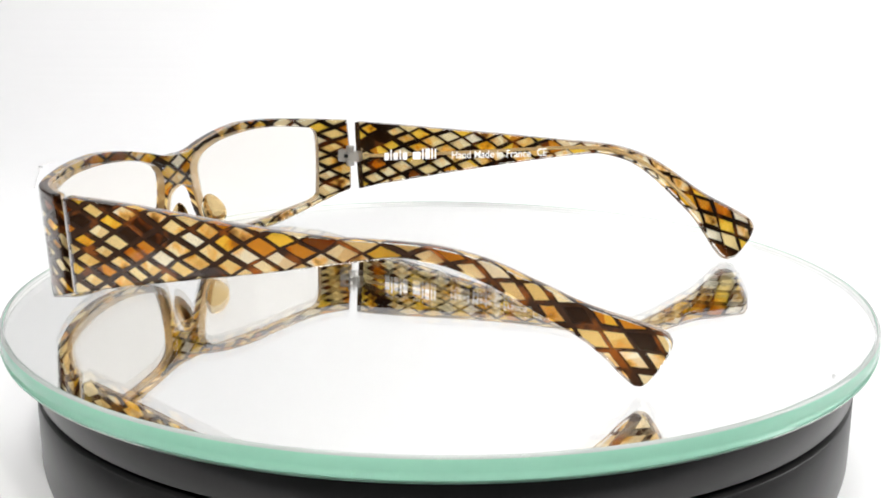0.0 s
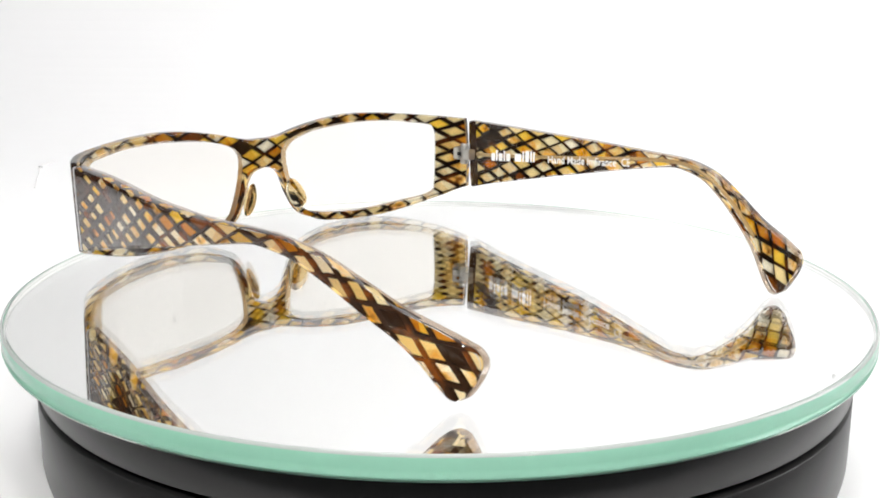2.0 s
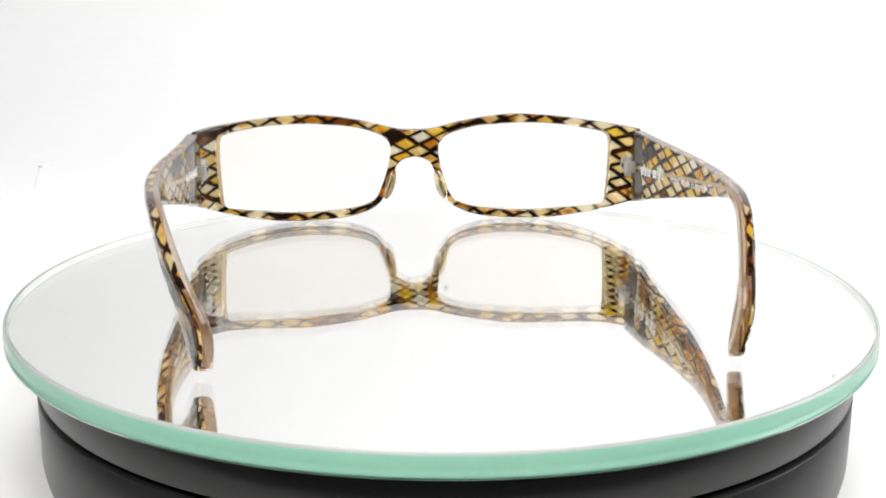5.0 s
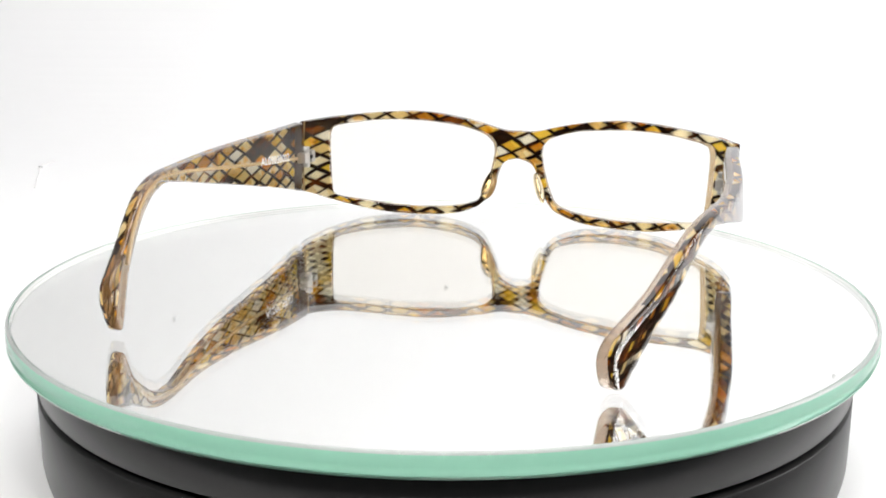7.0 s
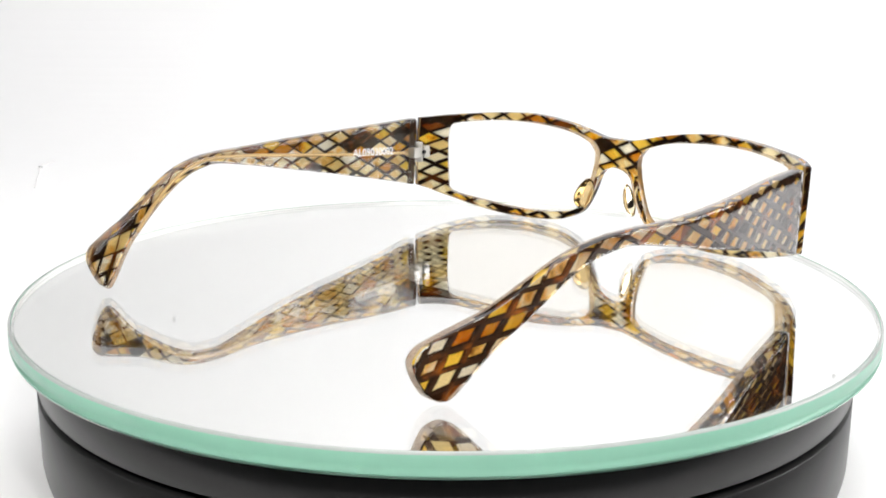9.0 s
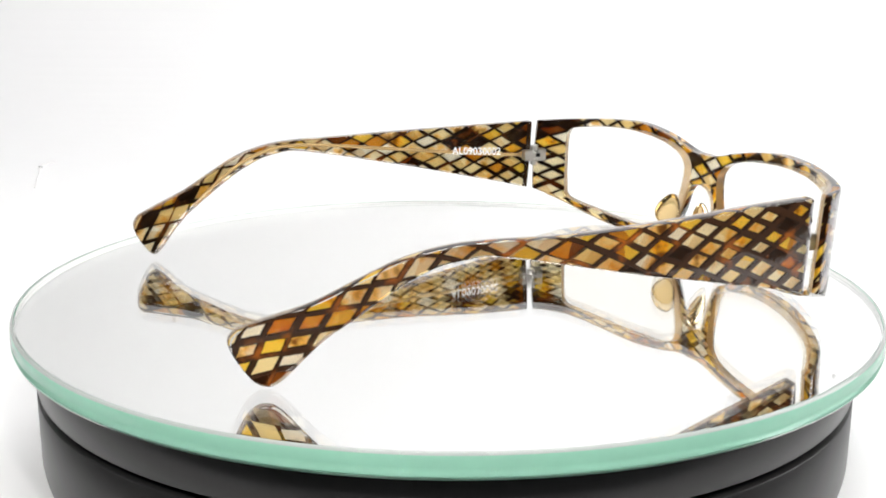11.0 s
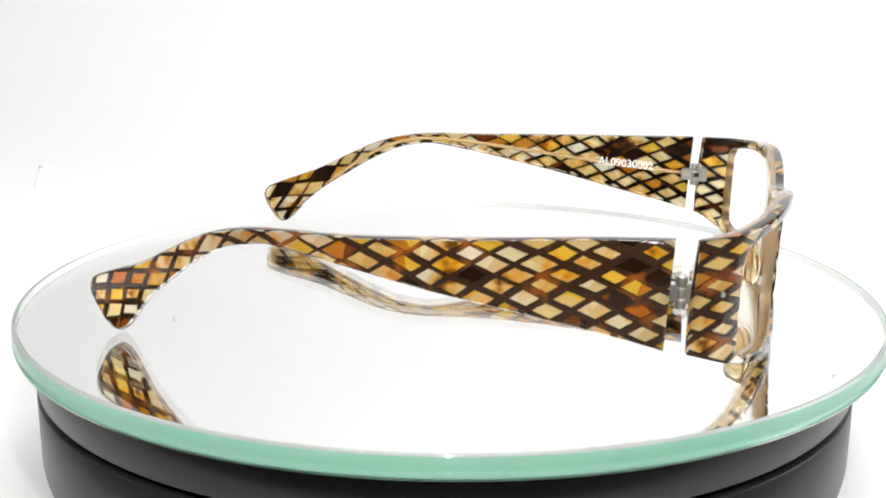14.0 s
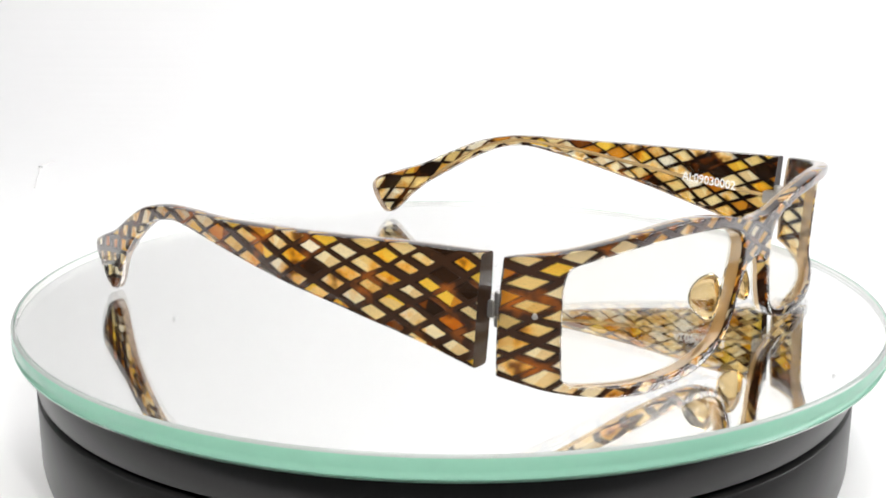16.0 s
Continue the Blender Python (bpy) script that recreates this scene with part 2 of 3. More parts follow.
def thing(name, label, category, m=None, kind="", group=""):
    ob = new(name)
    ob.empty_display_size = 0.01
    if m is not None:
        ob.matrix_world = m
    return tagged(ob, label, category, group, kind)


def smooth_line(points, n, corners=()):
    """n steps in each stretch of a soft curve through the points; corners stay sharp."""
    p = [np.array(q, float) for q in points]
    res = []
    for k in range(len(p) - 1):
        d = p[k + 1] - p[k]
        m0 = d if k == 0 or k in corners else (p[k + 1] - p[k - 1]) / 2
        m1 = d if k + 2 >= len(p) or k + 1 in corners else (p[k + 2] - p[k]) / 2
        for i in range(n):
            s = i / n
            res.append((2 * s**3 - 3 * s**2 + 1) * p[k] + (s**3 - 2 * s**2 + s) * m0 + (3 * s**2 - 2 * s**3) * p[k + 1] + (s**3 - s**2) * m1)
    res.append(p[-1])
    return np.array(res)


def lathe(rings, n=160, centre=(0, 0)):
    """A body turned about the upright axis from (radius, height) in units."""
    bm = bmesh.new()
    rows = []
    for r, z in rings:
        if r == 0:
            rows.append([bm.verts.new((centre[0] * U, centre[1] * U, z * U))] * n)
        else:
            rows.append([bm.verts.new(((centre[0] + r * math.cos(2 * math.pi * i / n)) * U, (centre[1] + r * math.sin(2 * math.pi * i / n)) * U, z * U)) for i in range(n)])
    for a, b in zip(rows, rows[1:]):
        for i in range(n):
            j = (i + 1) % n
            f = list(dict.fromkeys((a[i], a[j], b[j], b[i])))
            if len(f) > 2:
                bm.faces.new(f)
    return bm


def rounded(w, h, r):
    """The outline of a cross-section, 0..w by 0..h, with rounded corners, and extra points along the long faces."""
    r = min(r, 0.42 * w, 0.42 * h)
    pts = []
    for cx, cy, a0 in ((w - r, r, -90), (w - r, h - r, 0), (r, h - r, 90), (r, r, 180)):
        for k in range(4):
            a = radians(a0 + 30 * k)
            pts.append((cx + r * math.cos(a), cy + r * math.sin(a)))
        if a0 in (0, 180):
            for s in (0.2, 0.4, 0.6, 0.8):
                pts.append((w - r - s * (w - 2 * r), h) if a0 == 0 else (r + s * (w - 2 * r), 0))
        else:
            pts.append((w, 0.45 * h) if a0 == -90 else (0, 0.45 * h))
    return pts


# ---- the light tent ----
def sweep():
    bm = bmesh.new()
    prof = [(-0.125, -0.041), (0.42, -0.041)]
    prof += [(0.42 + 0.25 * math.sin(a), 0.209 - 0.25 * math.cos(a)) for a in np.linspace(0.04, math.pi / 2, 40)]
    prof += [(0.67, 0.5), (0.67, 0.998)]
    ring = prof + [(y + 0.004, z + (0.0 if z > 0.3 else -0.004)) for y, z in reversed(prof)]
    xs = np.linspace(-0.90, 0.90, 19)
    rows = [[bm.verts.new((x, y, z)) for x in xs] for y, z in ring]
    for a, b in zip(rows, rows[1:] + rows[:1]):
        for i in range(len(xs) - 1):
            bm.faces.new((a[i], a[i + 1], b[i + 1], b[i]))
    tagged(part("backdrop", bm, PAPER, None, smooth=False), "seamless white paper sweep behind and under the turntable", "backdrop", kind="structure")


def slab(name, lo, hi, mat, label):
    bm = bmesh.new()
    bmesh.ops.create_cube(bm, size=1)
    for v in bm.verts:
        v.co = [lo[i] + (v.co[i] + 0.5) * (hi[i] - lo[i]) for i in range(3)]
    tagged(part(name, bm, mat, None, smooth=False), label, name.split("_")[0], kind="structure")


sweep()
slab("wall_room_south", (-1.6, -1.64, -0.8), (1.6, -1.60, 1.6), ROOM, "plain dark grey wall of the dim room")
slab("wall_room_east", (1.6, -1.64, -0.8), (1.64, 0.8, 1.6), ROOM, "plain dark grey wall of the dim room")
slab("wall_room_west", (-1.64, -1.64, -0.8), (-1.6, 0.8, 1.6), ROOM, "plain dark grey wall of the dim room")
slab("wall_room_north", (-1.6, 0.76, -0.8), (1.6, 0.80, 1.6), ROOM, "plain dark grey wall of the dim room")
slab("ceiling_room", (-1.64, -1.64, 1.6), (1.64, 0.8, 1.64), ROOM, "plain grey ceiling of the dim room")
slab("floor_room", (-1.64, -1.64, -0.84), (1.64, 0.8, -0.8), ROOM, "plain grey floor of the dim room")
slab("table", (-0.95, -0.43, -0.085), (0.95, 0.74, -0.055), ROOM, "grey table top under the light tent")


# ---- turntable ----
def turntable_base():
    base = thing("turntable_base", "glossy black round turntable base with a groove", "turntable", pose(0, 0, -150.7 * U))
    up = 150.7

    def ring(name, rings, mat, label=""):
        part(name, lathe([(r, z + up) for r, z in rings]), mat, base, label)
    ring("platter", [(0, -18.3), (347, -18.3), (350.6, -19), (352.2, -21), (352.2, -53.4), (351.4, -54.4), (339, -54.6), (0, -54.6)], BLACK)
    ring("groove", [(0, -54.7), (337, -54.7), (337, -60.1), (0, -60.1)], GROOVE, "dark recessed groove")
    body = [(0, -60.2), (337, -60.2), (351.8, -60.3), (352.6, -61.0), (352.6, -112)]
    body += [(352.6 - 22 * (1 - math.cos(a)), -112 - 36 * math.sin(a)) for a in np.linspace(0.15, 1.4, 9)] + [(325, -150.7), (0, -150.7)]
    ring("body", body, BLACK)


def glass_disc():
    disc = thing("glass_disc", "round mirror-backed glass plate with a green edge", "glass plate")
    top = [(0, 0), (180, 0), (300, 0), (369.8, 0)]
    plate = part("plate_glass", lathe(top, 256), PLATE, disc, "clear polished top", normals=False)
    plate.visible_shadow = False
    part("arris", lathe([(369.8, 0), (370.8, -0.2), (371.6, -0.8), (372.1, -1.6)], 256), ARRIS, disc, "polished grey arris", normals=False)
    part("edge", lathe([(372.1, -1.6), (372.8, -4.0), (373, -9), (372.8, -15), (371.9, -17.4), (370, -18.1)], 256), GREEN, disc, "green ground edge", normals=False)
    # added pale ring: its colour stands in for white paper seen through the edge
    part("through_light_ring", lathe([(368.6, -1.2), (368.8, -15.7)], 256), THROUGH_LIGHT, disc, "added pale ring for light through the glass edge", normals=False)
    # added grey rings: ground bevel lines with their shadow put into the colour
    for z in (-1.3, -14.6):
        part("bevel_shade_line", lathe([(368.3, z), (368.3, z - 2.3)], 256), BEVEL_SHADE, disc, "thin grey ground line with its shade put in", normals=False)
    part("mirror_backing", lathe([(0, -15.9), (370, -15.9)], 256), MIRROR, disc, "silver mirror coating", normals=False)
    return disc


# ---- spectacles ----
PLAN = smooth_line([(0, -54), (60, -54.5), (110, -52), (160, -43), (200, -28), (221, -13), (233, 1), (240, 11)], 8)
ARC = np.concatenate([[0], np.cumsum(np.hypot(*np.diff(PLAN, axis=0).T))])


def on_front(x, z, depth):
    """A place on the curved front: x across, z up, depth in front of the rear face."""
    a = abs(x)
    y, e = np.interp(a, PLAN[:, 0], PLAN[:, 1]), 2.0
    dy = (np.interp(a + e, PLAN[:, 0], PLAN[:, 1]) - np.interp(max(a - e, 0), PLAN[:, 0], PLAN[:, 1])) / (a + e - max(a - e, 0))
    n = np.array([dy, -1.0]) / math.hypot(dy, 1)
    if a < 2:
        n = np.array([0.0, -1.0])
    k = min(1.0, max(0.0, (a - 214) / 18))
    s = 1 if x >= 0 else -1
    n = n * (1 - k) + np.array([0.74 if s < 0 else 0.76, -0.2]) * k
    # one end was bent in a little in wear
    w = min(1.0, max(0.0, (a - 195) / 38)) if s > 0 else 0.0
    return Vector((s * (a + depth * n[0] - 5 * w * w) * U, (y + depth * n[1] - (z - 50) * 0.07 + 3.5 * w * w) * U, z * U))


RING = [((27, 80), (0, 86)), ((28.5, 86), (0, 100.3)), ((38, 95), (20, 101.5)), ((62, 102.5), (48, 108.5)), ((90, 106), (78, 114)),
        ((125, 108), (112, 117.5)), ((160, 107), (150, 116.3)), ((185, 104), (185, 113)), ((203, 101), (212, 110)), ((208.5, 96.5), (233, 107.5)),
        ((210, 84), (233.5, 88)), ((209, 55), (233.5, 60)), ((207.5, 33), (233, 42)), ((206, 24.5), (232.5, 30.0)), ((198, 19.3), (211, 18)),
        ((175, 15), (180, 8)), ((145, 11), (147, 2)), ((112, 9.5), (113, 0.9)), ((82, 11.5), (80, 3)), ((58, 16), (56, 9)), ((44, 23), (39, 19)),
        ((36, 39), (27, 40)), ((30, 58), (20, 60)), ((28, 68), (12, 67.5)), ((27, 75), (0, 71))]
RING.append(RING[0])
OUTER_CORNERS = (1, 9, 13, 24)
THICK = 13.5


def front_frame(parent):
    bm = bmesh.new()
    lay = bm.loops.layers.uv.new("sheet")
    inner = smooth_line([q[0] for q in RING], 5)
    outer = smooth_line([q[1] for q in RING], 5, OUTER_CORNERS)
    info = {}
    for side in (1, -1):
        rows = []
        for a, b in zip(inner[:-1], outer[:-1]):
            w = float(np.hypot(*(b - a)))
            mid = abs(b[0]) < 1e-6
            row = []
            for r, d in rounded(w, THICK, 2.6):
                if mid and r > w - 2.7:
                    r = w
                    d = 0 if d < 2.7 else (THICK if d > THICK - 2.7 else d)
                q = a + (b - a) * (r / w)
                v = bm.verts.new(on_front(side * q[0], q[1], d))
                pq = a + (b - a) * (r / w)
                info[v] = (side * np.interp(pq[0], PLAN[:, 0], ARC), pq[1], r, w, d)
                row.append(v)
            rows.append(row)
        n = len(rows)
        for k in range(n):
            A, B = rows[k], rows[(k + 1) % n]
            for i in range(len(A)):
                j = (i + 1) % len(A)
                f = [A[i], A[j], B[j], B[i]]
                if all(abs(v.co.x) < 1e-9 for v in f):
                    continue
                f = bm.faces.new(f)
                ds = [info[v][4] for v in f.verts]
                # the sheet shows on the two broad faces, clear stock on the cut edges
                mean = sum(ds) / len(ds)
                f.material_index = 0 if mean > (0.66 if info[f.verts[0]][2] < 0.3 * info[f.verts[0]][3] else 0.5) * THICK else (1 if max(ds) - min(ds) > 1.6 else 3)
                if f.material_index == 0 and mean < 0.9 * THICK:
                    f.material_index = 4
                for l in f.loops:
                    q = info[l.vert]
                    l[lay].uv = (q[0] + 0.7 * (THICK - q[4]), q[1] + 0.9 * (THICK - q[4]))
    bmesh.ops.remove_doubles(bm, verts=bm.verts[:], dist=1e-7)
    bmesh.ops.dissolve_degenerate(bm, dist=1e-8, edges=bm.edges[:])
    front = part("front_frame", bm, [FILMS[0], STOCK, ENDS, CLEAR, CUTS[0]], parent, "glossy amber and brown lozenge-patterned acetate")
    for deep in LAYERS:
        front_layer(front, deep, inner, outer)
    return front


def front_layer(front, deep, inner, outer):
    """A thin sheet of the laminate under the outer film, following the whole front."""
    bm = bmesh.new()
    lay = bm.loops.layers.uv.new("sheet")
    info = {}
    for side in (1, -1):
        rows = []
        for a, b in zip(inner[:-1], outer[:-1]):
            w = float(np.hypot(*(b - a)))
            row = []
            for k in range(5):
                q = a + (b - a) * ((0.8 + (w - (1.6 if abs(b[0]) > 1e-6 else 0.8)) * k / 4) / w)
                v = bm.verts.new(on_front(side * q[0], q[1], THICK - deep))
                info[v] = (side * np.interp(q[0], PLAN[:, 0], ARC), q[1])
                row.append(v)
            rows.append(row)
        for A, B in zip(rows, rows[1:] + rows[:1]):
            for i in range(4):
                f = (A[i], A[i + 1], B[i + 1], B[i])
                if all(abs(v.co.x) < 1e-9 for v in f):
                    continue
                for l in bm.faces.new(f).loops:
                    l[lay].uv = info[l.vert]
    bmesh.ops.remove_doubles(bm, verts=bm.verts[:], dist=1e-7)
    last = deep == LAYERS[-1]
    part("lozenge_layer" if last else "brown_layer", bm, SHEETS[0] if last else WALLS[0], front, "amber and cream lozenges" if last else "dark brown lattice")


def lens(parent, side):
    inner = smooth_line([q[0] for q in RING], 5)[:-1]
    c = inner.mean(axis=0)
    bm = bmesh.new()
    for depth in (5.0, 8.0):
        rows = []
        for s in (1.0, 0.75, 0.5, 0.25):
            rows.append([bm.verts.new(on_front(side * q[0], q[1], depth)) for q in (c + (p - c) * s for p in inner)])
        mid = bm.verts.new(on_front(side * c[0], c[1], depth))
        for a, b in zip(rows, rows[1:]):
            for i in range(len(a)):
                j = (i + 1) % len(a)
                bm.faces.new((a[i], a[j], b[j], b[i]))
        for i in range(len(inner)):
            bm.faces.new((rows[-1][i], rows[-1][(i + 1) % len(inner)], mid))
    ob = part("lens", bm, LENS, parent, "thin clear lens")
    ob.visible_shadow = False


def nose_pad(parent, side):
    bm = bmesh.new()
    bmesh.ops.create_uvsphere(bm, u_segments=24, v_segments=14, radius=1)
    for v in bm.verts:
        x, y, z = v.co
        along, back = z * 17.5, ((y + 1) / 2) ** 2
        px = 28.5 - 0.22 * along + 3.5 * y + x * (5.0 - 1.6 * y)
        py = -54 + 6.0 + (y * 15 + 3 if y > 0 else y * 9 + 3)
        v.co = Vector((side * px * U, (py + 0.10 * along) * U, (42 + along * (1 - 0.2 * back) - 3.0 * back) * U))
    part("nose_pad", bm, PADS, parent, "clear honey-coloured moulded pad")


TEMPLE_Y = [0, 10, 50, 100, 160, 226, 300, 360, 440, 520]
INNER = {-1: [228.5, 230, 231, 237, 244, 246.3, 238, 225.5, 201.8, 177.5], 1: [228, 229, 227.5, 231.5, 238, 237.8, 227.2, 212.5, 183.3, 154]}
TEMPLE_THICK = [12.5, 13, 14, 14.5, 14.5, 13.5, 12.3, 11.8, 11.6, 11.2]
SECTIONS = [((10.5, 107.3), (15, 31.6)), ((36, 106.8), (38, 38)), ((64, 106), (62, 43.5)), ((95, 104.8), (94, 50.5)), ((126, 103.6), (126, 57.6)), ((157, 102.5), (157, 64)),
            ((188, 101.6), (188, 70.3)), ((222, 100.6), (220, 77)), ((252, 100.2), (250, 83)), ((283, 100.4), (284, 89)), ((312, 98.6), (303, 88.3)),
            ((343, 91.5), (327, 83)), ((373, 77.5), (352, 69)), ((403, 62), (375, 52)), ((430, 52.5), (395, 36.5)), ((446, 46.5), (409, 21.5)), ((453, 43), (417, 12)),
            ((457, 36), (424, 5)), ((455, 27), (429, 2.2)), ((449, 16), (435, 2.2)), ((444, 9), (440, 5))]


def temple_x(side, y, depth, z=80.0):
    """Across place of a temple: depth outward from its inner face; the tip leans in towards its lower edge."""
    w = min(1.0, max(0.0, (66 - z) / 66))
    lean = float(np.interp(y, [310, 340, 395, 420], [0, 0.12, 0.8, 1])) * (1 + (3.5 if side > 0 else 7.5) * w * w * (3 - 2 * w))
    smooth = [np.interp(y + d, TEMPLE_Y, INNER[side]) for d in (-24, -12, 0, 12, 24)]
    return side * (sum(smooth) / 5 + depth - lean)


BEND = smooth_line([(-60, 100), (290, 100), (315, 97), (343, 86), (375, 67), (412, 44), (480, -4)], 8, (1,))
BEND_RUN = np.concatenate([[0], np.cumsum(np.hypot(*np.diff(BEND, axis=0).T))])


def unbent(y, z):
    """Where a place on the bent arm lay on the flat sheet: the pattern turns down with the arm."""
    best = None
    for k in range(len(BEND) - 1):
        p, d = BEND[k], BEND[k + 1] - BEND[k]
        f = min(1.0, max(0.0, float(((y - p[0]) * d[0] + (z - p[1]) * d[1]) / (d @ d))))
        e = (y - p[0] - f * d[0], z - p[1] - f * d[1])
        gap = math.hypot(*e)
        if best is None or gap < best[0]:
            best = (gap, BEND_RUN[k] + f * math.hypot(*d) - 60, 100 + (gap if d[0] * e[1] - d[1] * e[0] > 0 else -gap))
    return best[1:]


def temple(parent, side, film, wall, sheet, cut):
    bm = bmesh.new()
    lay = bm.loops.layers.uv.new("sheet")
    tops = smooth_line([q[0] for q in SECTIONS], 5)
    bots = smooth_line([q[1] for q in SECTIONS], 5)
    rows, info = [], {}

    def place(bm, info, a, b, h, r, d, th):
        q = a + (b - a) * (r / h)
        if side > 0:
            q = q + np.array([4.5 + 7 * r / h * float(np.interp(q[0], [425, 446], [1, 0.2])), 3.0 * r / h]) * min(1.0, max(0.0, (q[0] - 330) / 80))
            q = q - np.array([2.5, 0]) * max(0.0, 1 - q[0] / 40)
        full = 1 - (2 * r / h - 1) ** 2
        bulge = (-1.1 if d == 0 else 0.5 if d == th else 0.0) * full * min(1.0, h / 40)
        flare = (2.5 * r / h if side < 0 and d > 0.5 * th else 0.0) * float(np.interp(q[0], [0, 30, 160, 220], [0, 1, 1, 0]))
        v = bm.verts.new((temple_x(side, q[0], d + bulge + flare, q[1]) * U, q[0] * U, q[1] * U))
        info[v] = (*unbent(q[0], q[1]), d, th)
        return v
    for a, b in zip(tops, bots):
        h = float(np.hypot(*(b - a)))
        th = np.interp((a[0] + b[0]) / 2, TEMPLE_Y, TEMPLE_THICK)
        rows.append([place(bm, info, a, b, h, r, d, th) for r, d in rounded(h, th, float(np.interp(a[0], [200, 300, 420], [2.4, 3.0, 3.4])))])
    for A, B in zip(rows, rows[1:]):
        for i in range(len(A)):
            j = (i + 1) % len(A)
            f = bm.faces.new((A[i], A[j], B[j], B[i]))
            ds = [info[v][2] for v in f.verts]
            mean = sum(ds) / len(ds)
            f.material_index = 0 if mean > 0.58 * max(info[v][3] for v in f.verts) else (1 if max(ds) - min(ds) > 1.0 else 3)
            # the cut edge of the lozenge layer takes a browner copy of its pattern
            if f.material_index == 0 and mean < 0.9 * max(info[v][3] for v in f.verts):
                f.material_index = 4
    bm.faces.new(rows[0]).material_index = 2
    bm.faces.new(rows[-1]).material_index = 1
    for f in bm.faces:
        for l in f.loops:
            along, across, d, th = info[l.vert]
            l[lay].uv = (side * (along + 0.7 * (th - d)), across + 0.9 * (th - d))
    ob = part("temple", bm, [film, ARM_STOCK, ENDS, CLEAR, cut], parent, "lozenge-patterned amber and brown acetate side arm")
    # brown walls and the coloured lozenges under the outer film
    for deep in LAYERS:
        bm, info = bmesh.new(), {}
        lay = bm.loops.layers.uv.new("sheet")
        rows = []
        for a, b in zip(tops[:-1], bots[:-1]):
            h = float(np.hypot(*(b - a)))
            th = np.interp((a[0] + b[0]) / 2, TEMPLE_Y, TEMPLE_THICK)
            edge = min(0.2 * h, float(np.interp(a[0], [200, 420], [0.9, 2.2])))
            rows.append([place(bm, info, a, b, h, edge + (h - 2 * edge) * k / 6, th - deep, th) for k in range(7)])
        for A, B in zip(rows, rows[1:]):
            for i in range(6):
                for l in bm.faces.new((A[i], A[i + 1], B[i + 1], B[i])).loops:
                    l[lay].uv = (side * info[l.vert][0], info[l.vert][1])
        last = deep == LAYERS[-1]
        part("lozenge_layer" if last else "brown_layer", bm, sheet if last else wall, ob, "amber and cream lozenges" if last else "dark brown lattice")
    core_wire(ob, side)
    return ob


def tube(points, radius, n=10):
    bm = bmesh.new()
    rows = []
    for k, p in enumerate(points):
        d = (points[min(k + 1, len(points) - 1)] - points[max(k - 1, 0)]).normalized()
        s = d.cross(Vector((0, 0, 1))).normalized()
        t = s.cross(d)
        rows.append([bm.verts.new(p + (s * math.cos(2 * math.pi * i / n) + t * math.sin(2 * math.pi * i / n)) * radius) for i in range(n)])
    for a, b in zip(rows, rows[1:]):
        for i in range(n):
            bm.faces.new((a[i], a[(i + 1) % n], b[(i + 1) % n], b[i]))
    bm.faces.new(rows[0])
    bm.faces.new(rows[-1])
    return bm


def core_wire(parent, side):
    line = smooth_line([(20, 69.5), (60, 72.5), (125, 78.5), (188, 85), (240, 91), (285, 94.8), (312, 93), (343, 83), (373, 64.5), (398, 45)], 5)
    pts = [Vector((temple_x(side, y, 3.4, z) * U, y * U, z * U)) for y, z in line]
    part("core_wire", tube(pts, 1.9 * U), WIRE, parent, "tan metal reinforcing wire")


def box(lo, hi, bevel=0.8):
    bm = bmesh.new()
    bmesh.ops.create_cube(bm, size=1)
    for v in bm.verts:
        v.co = [(lo[i] + (v.co[i] + 0.5) * (hi[i] - lo[i])) * U for i in range(3)]
    bmesh.ops.bevel(bm, geom=bm.edges[:], offset=bevel * U, segments=2, affect="EDGES")
    return bm


def rod(x, y, z0, z1, r, n=16):
    bm = lathe([(0, z0), (r - 0.3, z0), (r, z0 + 0.4), (r, z1 - 0.4), (r - 0.3, z1), (0, z1)], n, (x, y))
    return bm


def hinge(front, arm, side):
    s = side
    xs = sorted((s * 221.5, s * 231))
    part("hinge_leaf", box((xs[0], -7, 62.5), (xs[1], 3, 76)), STEEL, front, "grey metal hinge leaf", smooth=False)
    xs = sorted((s * 222, s * 232))
    part("hinge_leaf", box((xs[0], 8, 63.5), (xs[1], 19, 75)), STEEL, arm, "grey metal hinge leaf", smooth=False)
    for z0, z1, owner in ((58, 65, front), (65.3, 73, arm), (73.3, 80.5, front)):
        part("knuckle", rod(s * 227.5, 5.5, z0, z1, 4.4), STEEL, owner, "round metal hinge knuckle")
    rivet = lathe([(0, 0), (1.7, 0), (2.1, -0.5), (2.1, -1.5), (0, -1.5)], 14)
    c = on_front(s * 221, 70, THICK + 0.25)
    m = Matrix.Translation(c) @ Vector((s * 0.86, -0.5, 0)).to_track_quat("Z", "Y").to_matrix().to_4x4()
    bmesh.ops.transform(rivet, matrix=m, verts=rivet.verts[:])
    part("rivet", rivet, STEEL, front, "small grey metal rivet")
    part("screw_slot", box((s * 221.2 - 0.6, 1, 67.5), (s * 221.2 + 0.6, 6, 71.5), 0.2), DARK, front, "dark screw slot", smooth=False)


def on_temple(ob_mesh, side, y0, z0, run, rise, sign):
    """Lays flat print, drawn in units from its lower left corner, on the inner face of a temple."""
    for v in ob_mesh.vertices:
        u, w, d = v.co
        y = y0 + sign * (u * run - w * rise * 0)
        z = z0 + w + u * rise
        v.co = (temple_x(side, y, -1.45 - d, z) * U, y * U, z * U)


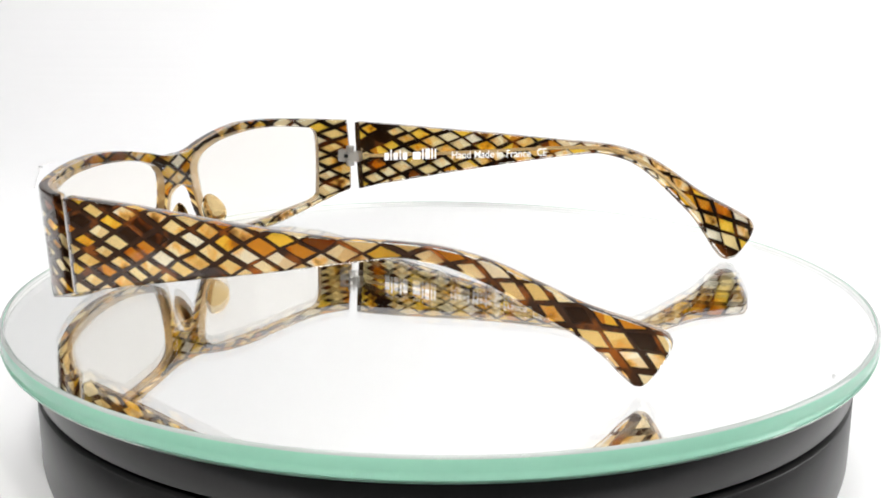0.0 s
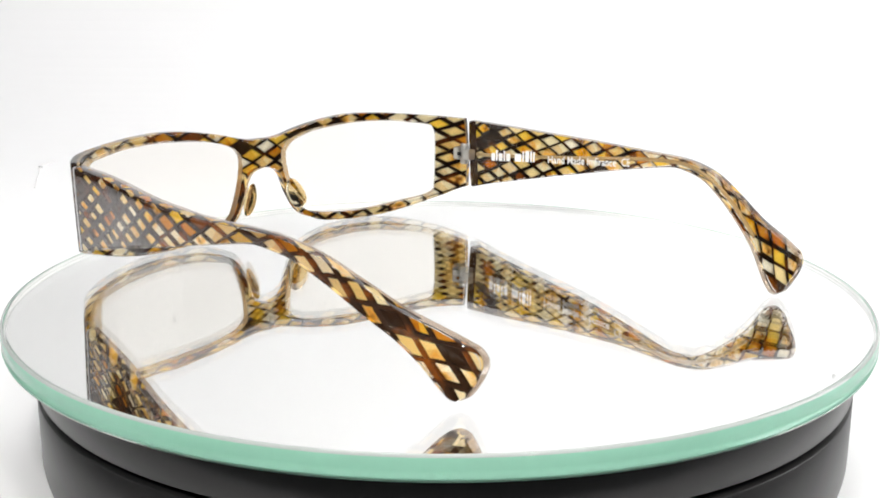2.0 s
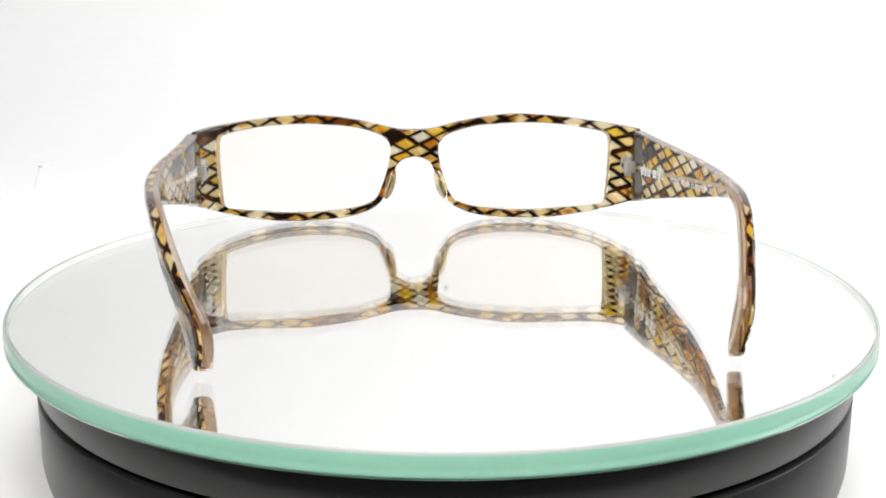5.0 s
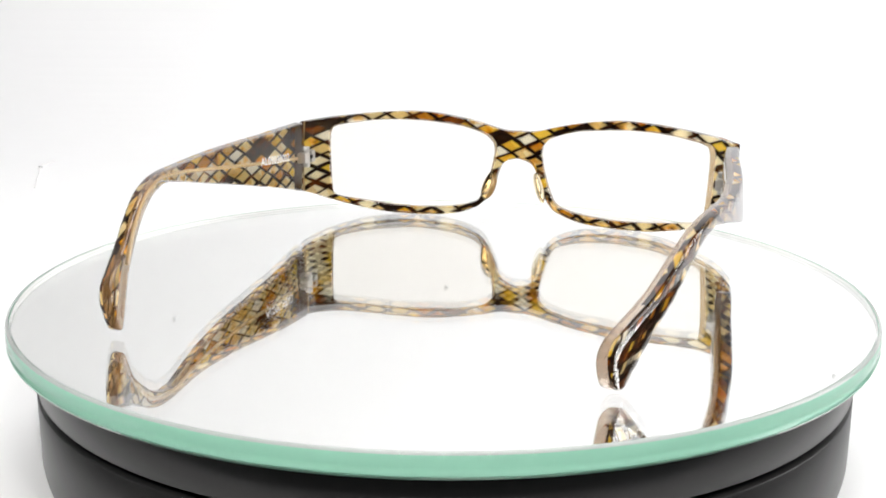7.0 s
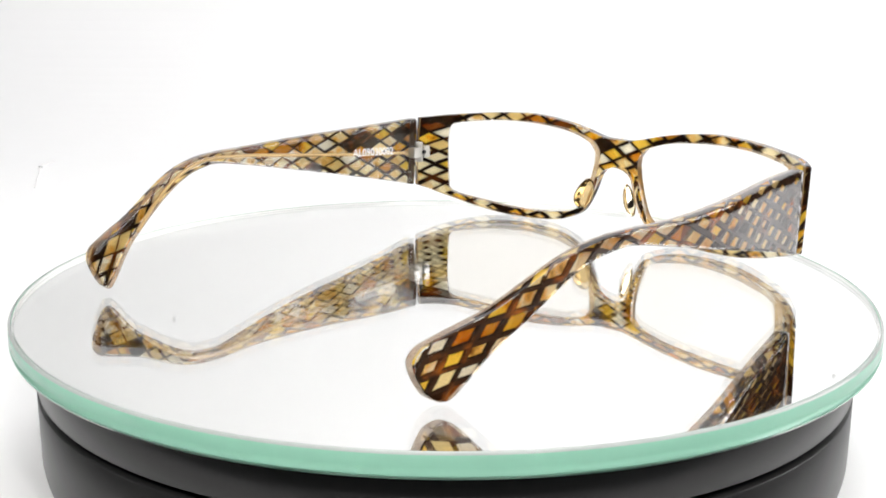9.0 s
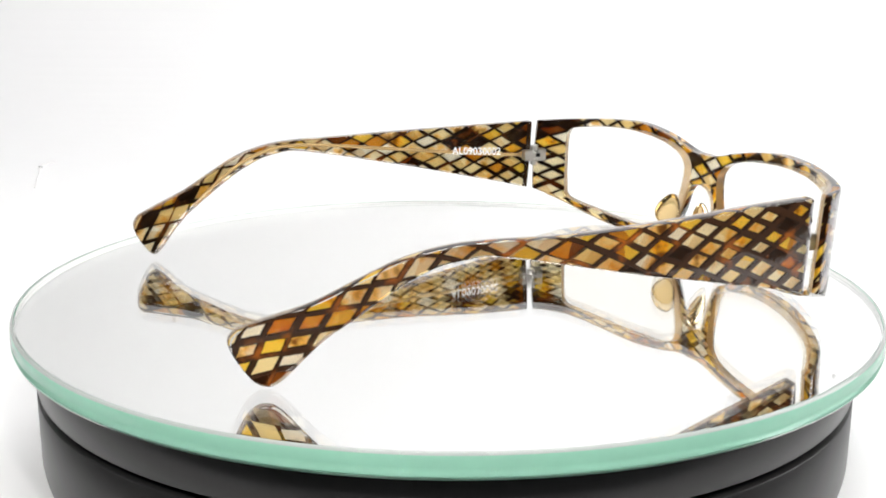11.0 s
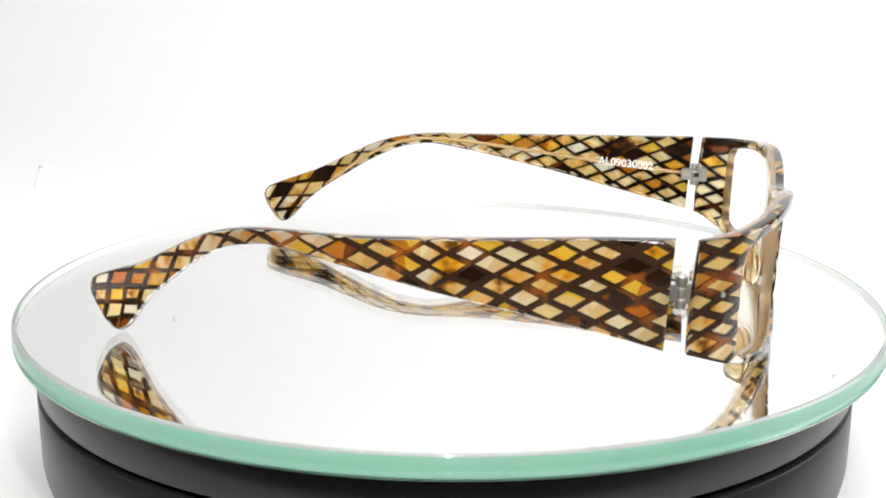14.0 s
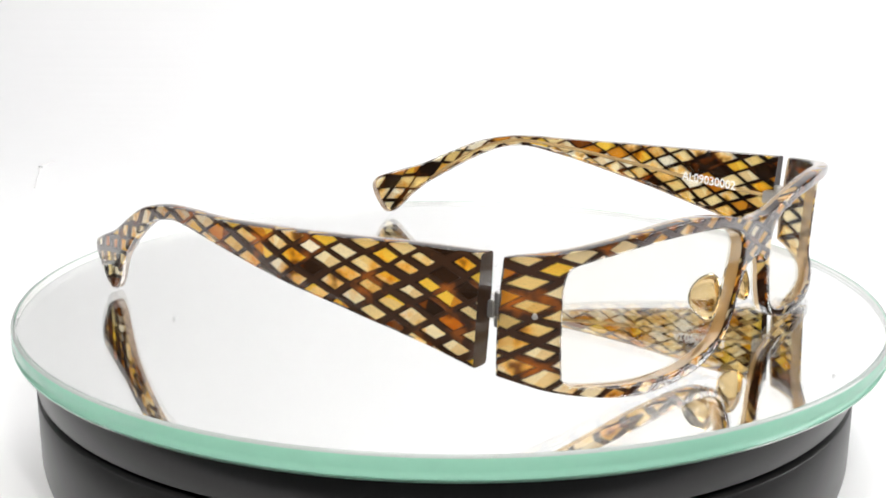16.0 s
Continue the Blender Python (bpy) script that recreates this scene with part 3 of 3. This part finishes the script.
def lettering(parent, side, body, y0, z0, length, height, rise, sign, name):
    cu = bpy.data.curves.new(name, "FONT")
    cu.body, cu.size, cu.resolution_u, cu.offset = body, 1.0, 3, 0.012
    tmp = new(name, cu)
    me = bpy.data.meshes.new_from_object(tmp)
    bpy.data.objects.remove(tmp)
    xs, ys = [v.co.x for v in me.vertices], [v.co.y for v in me.vertices]
    kx, ky = length / (max(xs) - min(xs)), height / (max(ys) - min(ys))
    x0, b0 = min(xs), min(ys)
    for v in me.vertices:
        v.co = ((v.co.x - x0) * kx, (v.co.y - b0) * ky, 0)
    on_temple(me, side, y0, z0, 1.0, rise, sign)
    me.materials.append(WHITE)
    ob = new(name, me)
    ob.parent = parent
    tagged(ob, "small white printed lettering")


def brand_bars(parent, side):
    """Plain white bars in place of a maker's mark."""
    bm = bmesh.new()
    x = 0.0
    for w, h in ((5.2, 8.5), (2.0, 12), (5.2, 8.5), (2.0, 11.5), (5.4, 8.5), (0, 0), (8.6, 8.5), (2.0, 11.5), (5.0, 12), (2.0, 12), (2.0, 11.5)):
        if w == 0:
            x += 4.5
            continue
        vs = [bm.verts.new(q) for q in ((x, 0, 0), (x + w, 0, 0), (x + w, h, 0), (x, h, 0))]
        bm.faces.new(vs)
        x += w + 1.6
    me = bpy.data.meshes.new("maker_mark")
    bm.to_mesh(me)
    bm.free()
    on_temple(me, side, 47, 66.5, 62.0 / x, 0.085, 1)
    me.materials.append(WHITE)
    ob = new("maker_mark", me)
    ob.parent = parent
    tagged(ob, "plain white printed bars")


def eyeglasses():
    g = thing("eyeglasses", "amber and brown lozenge-patterned acetate spectacles standing open", "eyeglasses")
    front = front_frame(g)
    for side in (-1, 1):
        lens(g, side)
        nose_pad(front, side)
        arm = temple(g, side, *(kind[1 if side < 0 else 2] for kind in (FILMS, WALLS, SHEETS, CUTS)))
        hinge(front, arm, side)
        if side < 0:
            brand_bars(arm, side)
            lettering(arm, side, "Hand Made in France", 125, 72.5, 89, 8.2, 0.085, 1, "lettering")
            lettering(arm, side, "CE", 221, 81.5, 11, 8.5, 0.085, 1, "lettering")
        else:
            lettering(arm, side, "AL09030002", 106, 74.5, 58, 8.6, -0.055, -1, "lettering")
    return g


def dust_speck(place, size, lean):
    """A crumb of grey lint on the paper."""
    bm = bmesh.new()
    bmesh.ops.create_icosphere(bm, subdivisions=2, radius=1)
    for v in bm.verts:
        k = 1 + 0.25 * noise.noise(v.co * 2 + Vector(place) * 50)
        v.co = Vector((v.co.x * size * k, v.co.y * size * 0.35, v.co.z * size * 1.2 * k))
    ob = part("dust_speck", bm, LINT, None)
    ob.matrix_world = pose(*place, lean)
    tagged(ob, "tiny grey lint speck on the white paper", "dust speck", group="lint specks on the paper")


def fibre():
    """A thin curled fibre on the paper floor."""
    line = smooth_line([(-0.2317, 0.4075), (-0.2345, 0.404), (-0.2362, 0.398), (-0.2350, 0.386), (-0.229, 0.367), (-0.2247, 0.351), (-0.2205, 0.338), (-0.2172, 0.326)], 4)
    pts = [Vector((x, y, -0.0408)) for x, y in line]
    tagged(part("fibre", tube(pts, 0.0005, 6), LINT_PALE, None), "thin pale grey fibre lying on white paper", "fibre")


for place, size, lean in (((-0.2316, 0.6685, 0.2197), 0.0016, 0), ((0.0004, 0.6675, 0.1902), 0.0017, -4), ((0.336, 0.6685, 0.2667), 0.002, 0), ((-0.2349, 0.3864, -0.0402), 0.0013, 60)):
    dust_speck(place, size, lean)
fibre()
turntable_base()
DISC = glass_disc()
SPECS = eyeglasses()


# ---- what moves ----
def turn(t):
    return math.degrees(-0.21689 * t + 0.000815 * t**2 - 0.0000311 * t**3)


def motions():
    times = [k * 0.25 for k in range(65)]
    walk(DISC, [(t, pose(0, 0, 0, 0, 0, turn(t)) @ pose(-4.4 * U, -1.2 * U, 0)) for t in times])
    walk(SPECS, [(t, pose(0, 0, 0, 0, 0, turn(t)) @ pose(AXIS[0] * U, AXIS[1] * U, 0, 0, 0, AXIS[2])) for t in times])


motions()
